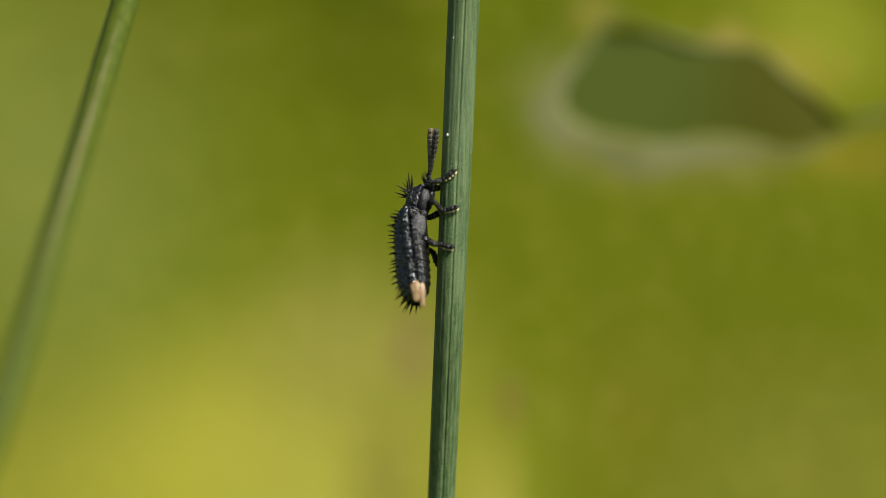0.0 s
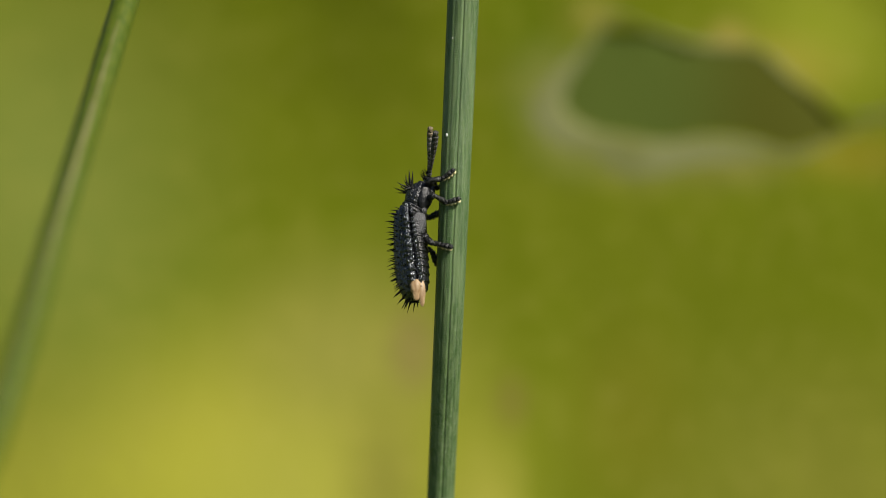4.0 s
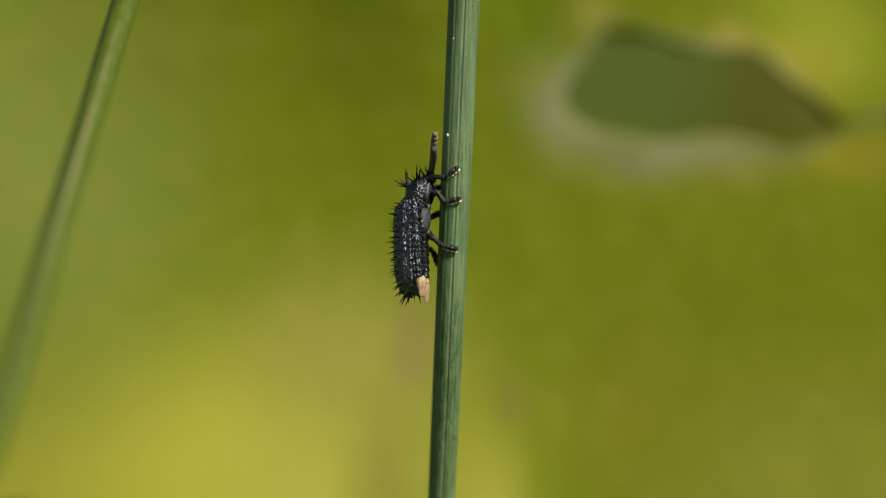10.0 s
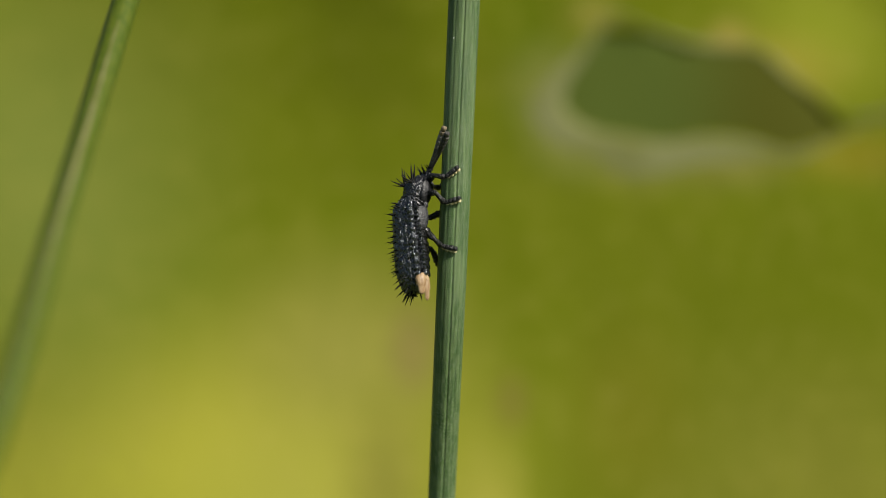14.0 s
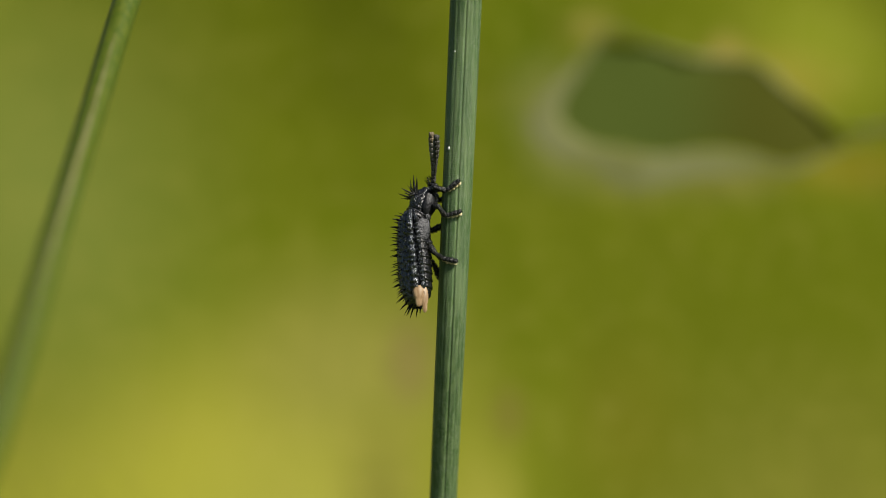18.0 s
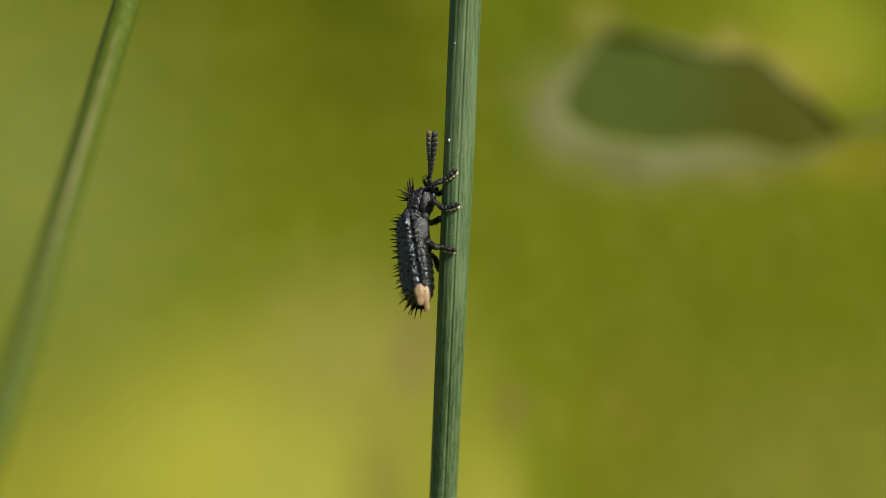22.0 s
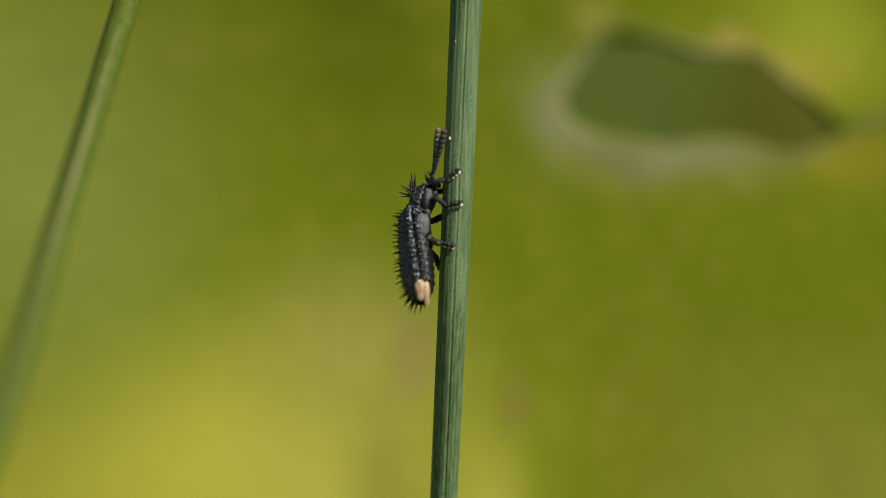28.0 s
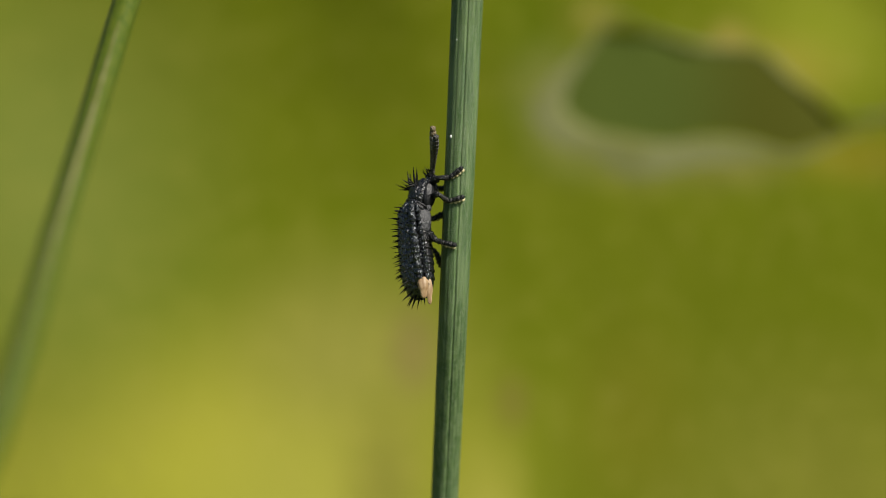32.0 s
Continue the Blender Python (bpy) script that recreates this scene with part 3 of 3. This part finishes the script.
def make_leg(beetle, side, k):
    l1, l2 = THIGH[k], SHIN[k]
    thigh = part("thigh", tube([(0, 0, -0.03), (0, 0, 0.05), (0, 0, l1 * 0.45), (0, 0, l1 * 0.8), (0, 0, l1), (0, 0, l1 + 0.03)], [0.04, 0.065, 0.095, 0.085, 0.07, 0.03], 14), MAT_LEG, beetle)
    shin = part("shin", tube([(0, 0, -0.03), (0, 0, 0.02), (0, 0, l2 * 0.5), (0, 0, l2 * 0.85), (0, 0, l2)], [0.035, 0.058, 0.068, 0.085, 0.06], 12), MAT_LEG, beetle)
    foot = part("foot", tube([(0, 0, -0.03), (0, 0, 0.03), (0, 0, 0.12), (0, 0, 0.15)], [0.04, 0.065, 0.09, 0.04], 12, 0.75), MAT_LEG, beetle)
    z = 0.13
    for j in range(3):
        r = (0.092, 0.105, 0.088)[j]
        part("foot_joint", tube([(0, 0, -0.02), (0, 0, 0.02), (0, 0, 0.09), (0, 0, 0.125)], [r * 0.6, r * 0.85, r, r * 0.7], 12, 0.7), MAT_LEG, foot, "", mm_pose((0, 0, z)))
        part("sole", blob((0, 0, 0), (0.042, 0.078, 0.058), 12, 8), MAT_SOLE, foot, "pale yellow hairy sole", mm_pose((0.082, 0.0, z + 0.065)))
        z += 0.105
    part("sole", blob((0, 0, 0), (0.028, 0.062, 0.055), 12, 8), MAT_SOLE, foot, "pale yellow hairy sole", mm_pose((0.062, 0.0, 0.085)))
    for s in (-1, 1):
        part("claw", tube([(0, 0, 0), (0.005, s * 0.02, 0.03), (0.03, s * 0.03, 0.055)], [0.014, 0.011, 0.003], 7), MAT_SPINE, foot, "", mm_pose((0, 0, z)))
    return side, k, thigh, shin, foot


make_ground()
make_broad_leaf()
make_shade_leaf()
make_leaning_stalk()
rush_stem = make_rush_stem()
beetle, feelers, legs = make_beetle()


# ---- what moves ----
def sway(dx, dy):
    """The stem's pose when it is bent by dx and dy millimetres at the beetle's height."""
    return pose((STEM_X - LEAN * H) * MM, 0, 0, -math.degrees(math.atan(dy / H)), math.degrees(math.atan(dx / H)), 0)


def rest(x, z, lean, turned, dy):
    """The beetle's pose: its shoulders' place, the lean of its tail, how far it shows its flank."""
    return Matrix.Translation(at(x - 0.105 * (1 - turned) ** 3, -0.12 + dy, z)) @ pose(0, 0, 0, -10 + 5 * dy, 3.3 - 1.5 * turned - lean, 0) @ pose(0, 0, 0, 0, 0, 32 - 27 * turned)


# where the three near feet hold the stem: seconds, x, z
HOLDS = (((0, 0.32, 2.13), (3.5, 0.32, 2.13), (6, 0.40, 2.22), (17, 0.40, 2.22), (20, 0.38, 2.18), (22.5, 0.30, 2.28), (26, 0.33, 2.25), (32, 0.43, 2.24)),
         ((0, 0.40, 1.15), (3.0, 0.40, 1.15), (3.6, 0.48, 1.38), (17, 0.45, 1.38), (23, 0.38, 1.36), (28, 0.44, 1.38), (32, 0.47, 1.45)),
         ((0, 0.29, 0.05), (6.3, 0.27, 0.06), (6.9, 0.40, 0.0), (17, 0.36, 0.0), (20, 0.30, 0.1), (28, 0.25, 0.2), (32, 0.26, 0.14)))
TOES = ((0.76, -0.22, 0.60), (0.93, -0.26, 0.28), (0.93, -0.26, -0.20))


def held(k, t):
    rows = HOLDS[k]
    for a, b in zip(rows, rows[1:]):
        if t <= b[0]:
            f = (t - a[0]) / (b[0] - a[0])
            f = f * f * (3 - 2 * f)
            return [p + (q - p) * f for p, q in zip(a[1:], b[1:])]
    return rows[-1][1:]


def motions():
    walk(rush_stem, [
        (0, sway(0.000, -0.97)), (0.5, sway(0.023, -0.00)), (1, sway(0.023, -0.62)), (1.5, sway(0.007, -0.09)),
        (2, sway(-0.001, -0.81)), (2.5, sway(-0.009, -0.00)), (3, sway(-0.017, -0.00)),
        (3.5, sway(-0.017, -0.11)), (5.5, sway(-0.041, -0.82)), (6, sway(-0.018, -0.09)),
        (6.5, sway(-0.018, -0.14)), (7, sway(-0.018, -0.15)), (7.5, sway(-0.019, -0.19)),
        (8, sway(-0.019, -0.20)), (8.5, sway(-0.011, -0.11)), (9, sway(-0.004, -0.00)),
        (9.5, sway(-0.002, -0.00)), (10, sway(-0.001, -0.00)), (10.5, sway(0.001, -1.03)),
        (11, sway(0.003, -0.20)), (11.5, sway(0.010, -0.11)), (12, sway(0.018, -0.00)),
        (12.5, sway(0.033, -0.00)), (13, sway(0.025, -0.87)), (13.5, sway(0.002, -0.75)),
        (14, sway(0.001, -0.41)), (14.5, sway(0.024, -0.09)), (16.5, sway(0.023, -0.03)),
        (17, sway(0.023, -0.03)), (17.5, sway(0.077, 0.00)), (18, sway(0.115, -0.30)),
        (18.5, sway(0.115, -0.94)), (19, sway(0.107, -0.94)), (19.5, sway(0.061, -0.09)),
        (20, sway(0.046, -0.07)), (20.5, sway(0.038, -0.03)), (21, sway(0.037, 0.00)),
        (21.5, sway(0.036, -0.11)), (22, sway(0.039, -0.77)), (22.5, sway(0.042, -0.77)),
        (23, sway(0.043, -0.00)), (23.5, sway(0.044, -0.05)), (24, sway(0.044, -0.11)),
        (24.5, sway(0.045, -0.73)), (25, sway(0.046, -1.12)), (25.5, sway(0.046, -0.00)),
        (27.5, sway(0.048, -0.41)), (28, sway(0.049, -1.03)), (28.5, sway(0.064, -0.51)),
        (29, sway(0.063, -0.09)), (29.5, sway(0.062, -0.07)), (30, sway(0.061, -0.03)),
        (30.5, sway(0.062, 0.00)), (31, sway(0.063, -1.03)), (31.5, sway(0.063, -0.92)),
        (32, sway(0.069, -0.09)),
    ])
    walk(beetle, [
        (0, rest(-0.78, 1.07, 3.0, 1.00, -0.97)), (0.5, rest(-0.75, 1.16, 3.1, 0.99, -0.00)),
        (1, rest(-0.74, 1.12, 1.9, 0.97, -0.62)), (1.5, rest(-0.78, 1.15, 3.9, 0.96, -0.09)),
        (2, rest(-0.78, 1.10, 2.7, 0.94, -0.81)), (2.5, rest(-0.78, 1.26, 1.5, 0.93, -0.00)),
        (3, rest(-0.80, 1.19, 3.1, 0.91, -0.00)), (3.5, rest(-0.80, 1.16, 3.1, 0.90, -0.11)),
        (5.5, rest(-0.78, 1.18, 3.1, 0.35, -0.82)), (6, rest(-0.77, 1.26, 3.9, 0.10, -0.09)),
        (6.5, rest(-0.76, 1.29, 5.5, 0.05, -0.14)), (7, rest(-0.72, 1.24, 5.1, 0.00, -0.15)),
        (7.5, rest(-0.66, 1.24, 3.6, 0.00, -0.19)), (8, rest(-0.72, 1.30, 5.0, 0.00, -0.20)),
        (8.5, rest(-0.72, 1.29, 5.0, 0.00, -0.11)), (9, rest(-0.72, 1.24, 4.7, 0.00, -0.00)),
        (9.5, rest(-0.65, 1.33, 3.9, 0.00, -0.00)), (10, rest(-0.66, 1.30, 1.9, 0.00, -0.00)),
        (10.5, rest(-0.69, 1.33, 2.7, 0.00, -1.03)), (11, rest(-0.72, 1.33, 2.7, 0.00, -0.20)),
        (11.5, rest(-0.72, 1.29, 3.8, 0.00, -0.11)), (12, rest(-0.72, 1.33, 4.9, 0.00, -0.00)),
        (12.5, rest(-0.73, 1.30, 6.0, 0.00, -0.00)), (13, rest(-0.80, 1.33, 4.5, 0.12, -0.87)),
        (13.5, rest(-0.75, 1.35, 4.6, 0.25, -0.75)), (14, rest(-0.79, 1.33, 4.5, 0.28, -0.41)),
        (14.5, rest(-0.75, 1.38, 4.0, 0.30, -0.09)), (16.5, rest(-0.80, 1.33, 3.4, 0.60, -0.03)),
        (17, rest(-0.73, 1.33, 1.2, 0.70, -0.03)), (17.5, rest(-0.72, 1.33, 2.7, 0.80, 0.00)),
        (18, rest(-0.61, 1.35, 1.9, 0.88, -0.30)), (18.5, rest(-0.62, 1.31, -0.4, 0.95, -0.94)),
        (19, rest(-0.67, 1.29, -1.2, 1.00, -0.94)), (19.5, rest(-0.70, 1.20, 1.1, 1.00, -0.09)),
        (20, rest(-0.77, 1.21, 2.3, 1.00, -0.07)), (20.5, rest(-0.78, 1.22, 3.0, 1.00, -0.03)),
        (21, rest(-0.74, 1.19, 3.7, 1.00, 0.00)), (21.5, rest(-0.74, 1.18, 4.2, 1.00, -0.11)),
        (22, rest(-0.74, 1.13, 4.8, 1.00, -0.77)), (22.5, rest(-0.77, 1.18, 4.8, 1.00, -0.77)),
        (23, rest(-0.72, 1.16, 4.5, 1.00, -0.00)), (23.5, rest(-0.74, 1.13, 4.8, 1.00, -0.05)),
        (24, rest(-0.73, 1.20, 4.5, 1.00, -0.11)), (24.5, rest(-0.74, 1.26, 1.9, 1.00, -0.73)),
        (25, rest(-0.73, 1.23, 3.8, 1.00, -1.12)), (25.5, rest(-0.70, 1.18, 2.6, 1.00, -0.00)),
        (27.5, rest(-0.75, 1.22, 2.6, 1.00, -0.41)), (28, rest(-0.70, 1.19, 3.7, 1.00, -1.03)),
        (28.5, rest(-0.70, 1.21, 2.9, 1.00, -0.51)), (29, rest(-0.73, 1.25, 3.4, 1.00, -0.09)),
        (29.5, rest(-0.70, 1.12, 3.7, 1.00, -0.07)), (30, rest(-0.73, 1.20, 3.8, 1.00, -0.03)),
        (30.5, rest(-0.69, 1.19, 4.8, 1.00, 0.00)), (31, rest(-0.74, 1.22, 2.6, 0.90, -1.03)),
        (31.5, rest(-0.71, 1.25, 2.6, 0.80, -0.92)), (32, rest(-0.72, 1.27, 4.3, 0.60, -0.09)),
    ])
    still = sway(0, 0).inverted()
    steps = sorted({k.co.x for c in beetle.animation_data.action.layers[0].strips[0].channelbag(beetle.animation_data.action_slot).fcurves[:1] for k in c.keyframe_points})
    poses = {}
    for f in steps:
        scene.frame_set(int(f))
        poses[(f - 1) / FPS] = (beetle.matrix_basis.inverted(), rush_stem.matrix_basis @ still)
    inner = {round(t, 2): m for t, (m, s) in poses.items()}

    def feel(t, x, z, turned, ahead=None):
        """Both feelers point to x, z in the world; the far one stands off a little. Their roots shift to fit the
        camera's view as the back turns up.
        """
        m = inner[round(t, 2)]
        return m, at(x, m.inverted().translation.y / MM - 0.32 - 0.30 * (1 - turned), z), Vector((0.06 * (1 - turned) if ahead is None else ahead, 0, -0.03 * (1 - turned)))

    def stand_off(side, n):
        """The far feeler stands to the back of the near one; with the back turned up the near one swings forward."""
        up = n.z / -0.03
        if side > 0:
            return Vector((-0.075 + 0.08 * up, 0.13 - 0.05 * up, 0.06))
        return Vector((0.075 - 0.05 * up, -0.13 - 0.95 * up, -0.10 * up))

    tips = [
        (0, feel(0, -0.20, 3.20, 1.00)), (0.5, feel(0.5, -0.25, 3.23, 0.99)), (1, feel(1, -0.17, 3.18, 0.97)),
        (1.5, feel(1.5, -0.38, 3.23, 0.96)), (2, feel(2, -0.23, 3.20, 0.94)),
        (2.5, feel(2.5, -0.25, 3.29, 0.93)), (3, feel(3, -0.31, 3.09, 0.91)),
        (3.5, feel(3.5, -0.25, 3.09, 0.90)), (5.5, feel(5.5, -0.23, 3.15, 0.35)),
        (6, feel(6, -0.28, 3.26, 0.10)), (6.5, feel(6.5, -0.40, 3.31, 0.05)), (7, feel(7, -0.34, 3.15, 0.00)),
        (7.5, feel(7.5, -0.34, 3.17, 0.00)), (8, feel(8, -0.31, 3.24, 0.00)),
        (8.5, feel(8.5, -0.26, 3.18, 0.00)), (9, feel(9, -0.23, 3.11, 0.00)),
        (9.5, feel(9.5, -0.16, 3.18, 0.00)), (10, feel(10, -0.16, 3.15, 0.00)),
        (10.5, feel(10.5, -0.34, 3.24, 0.00)), (11, feel(11, -0.14, 3.24, 0.00)),
        (11.5, feel(11.5, -0.19, 3.15, 0.00)), (12, feel(12, -0.16, 3.20, 0.00)),
        (12.5, feel(12.5, -0.13, 3.20, 0.00)), (13, feel(13, 0.09, 3.38, 0.75, 0.09)),
        (13.5, feel(13.5, 0.09, 3.37, 0.75, 0.09)), (14, feel(14, 0.16, 3.28, 0.75, 0.09)),
        (14.5, feel(14.5, -0.02, 3.31, 0.75, 0.09)), (16.5, feel(16.5, -0.15, 3.31, 0.60)),
        (17, feel(17, -0.05, 3.31, 0.70)), (17.5, feel(17.5, -0.28, 3.35, 0.80)),
        (18, feel(18, -0.12, 3.35, 0.88)), (18.5, feel(18.5, -0.07, 3.36, 0.95)),
        (19, feel(19, 0.20, 3.25, 1.00)), (19.5, feel(19.5, 0.05, 3.25, 1.00)),
        (20, feel(20, -0.14, 3.28, 1.00)), (20.5, feel(20.5, -0.25, 3.27, 1.00)),
        (21, feel(21, -0.12, 3.21, 1.00)), (21.5, feel(21.5, -0.22, 3.23, 1.00)),
        (22, feel(22, -0.25, 3.24, 1.00)), (22.5, feel(22.5, -0.36, 3.34, 1.00)),
        (23, feel(23, -0.17, 3.28, 1.00)), (23.5, feel(23.5, -0.28, 3.27, 1.00)),
        (24, feel(24, -0.13, 3.22, 1.00)), (24.5, feel(24.5, -0.02, 3.34, 1.00)),
        (25, feel(25, -0.04, 3.27, 1.00)), (25.5, feel(25.5, 0.01, 3.27, 1.00)),
        (27.5, feel(27.5, -0.18, 3.31, 1.00)), (28, feel(28, -0.01, 3.28, 1.00)),
        (28.5, feel(28.5, -0.18, 3.31, 1.00)), (29, feel(29, -0.14, 3.31, 1.00)),
        (29.5, feel(29.5, -0.15, 3.29, 1.00)), (30, feel(30, -0.29, 3.33, 1.00)),
        (30.5, feel(30.5, -0.14, 3.31, 1.00)), (31, feel(31, -0.19, 3.34, 0.90)),
        (31.5, feel(31.5, -0.08, 3.31, 0.80)), (32, feel(32, -0.21, 3.17, 0.60)),
    ]
    for side, feeler in zip((-1, 1), feelers):
        walk(feeler, [(t, mm_pose(Vector(NECK[side]) + n, (m @ (p + stand_off(side, n) * MM)) / MM - Vector(NECK[side]) - n, (1, 0, 0))) for t, (m, p, n) in tips])
    for side, k, thigh, shin, foot in legs:
        upper, lower, sole = [], [], []
        l1, l2 = THIGH[k], SHIN[k]
        hip = Vector((HIPS[k][0], side * HIPS[k][1], HIPS[k][2]))
        for t, (m, s) in poses.items():
            x, z = held(k, t)
            d = Vector(TOES[k]).normalized()
            if side < 0:
                toe = at(x, stem_back(z) - 0.50, z)
            else:
                toe, d = at(*((0.2, 0.46, 2.0), (-0.02, 0.34, 1.02), (-0.13, 0.30, -0.46))[k]), Vector(((0.62, 0.22, 0.75), (0.8, 0.25, 0.4), (0.35, 0.15, -0.92))[k]).normalized()
            toe = (m @ s @ toe) / MM
            d = m.to_3x3() @ d
            ankle = toe - d * FOOT
            way = ankle - hip
            r = min(way.length, l1 + l2 - 0.01)
            n = way.normalized()
            out = Vector((-0.25, side * 1.0, 0.25 if k < 2 else -0.35))
            out = (out - n * out.dot(n)).normalized()
            a = (l1 * l1 - l2 * l2 + r * r) / (2 * r)
            knee = hip + n * a + out * math.sqrt(max(0.0, l1 * l1 - a * a))
            tip = knee + (ankle - knee).normalized() * l2
            upper.append((t, mm_pose(hip, knee - hip, (1, 0, 0))))
            lower.append((t, mm_pose(knee, ankle - knee, (1, 0, 0))))
            inward = m.to_3x3() @ (Vector((0.35, 0.30, -0.55 if k == 0 else -0.8)) if side < 0 else Vector((0.6, 0.7, -0.1)))
            sole.append((t, mm_pose(tip, d, inward)))
        walk(thigh, upper)
        walk(shin, lower)
        walk(foot, sole)
    scene.frame_set(1)


motions()
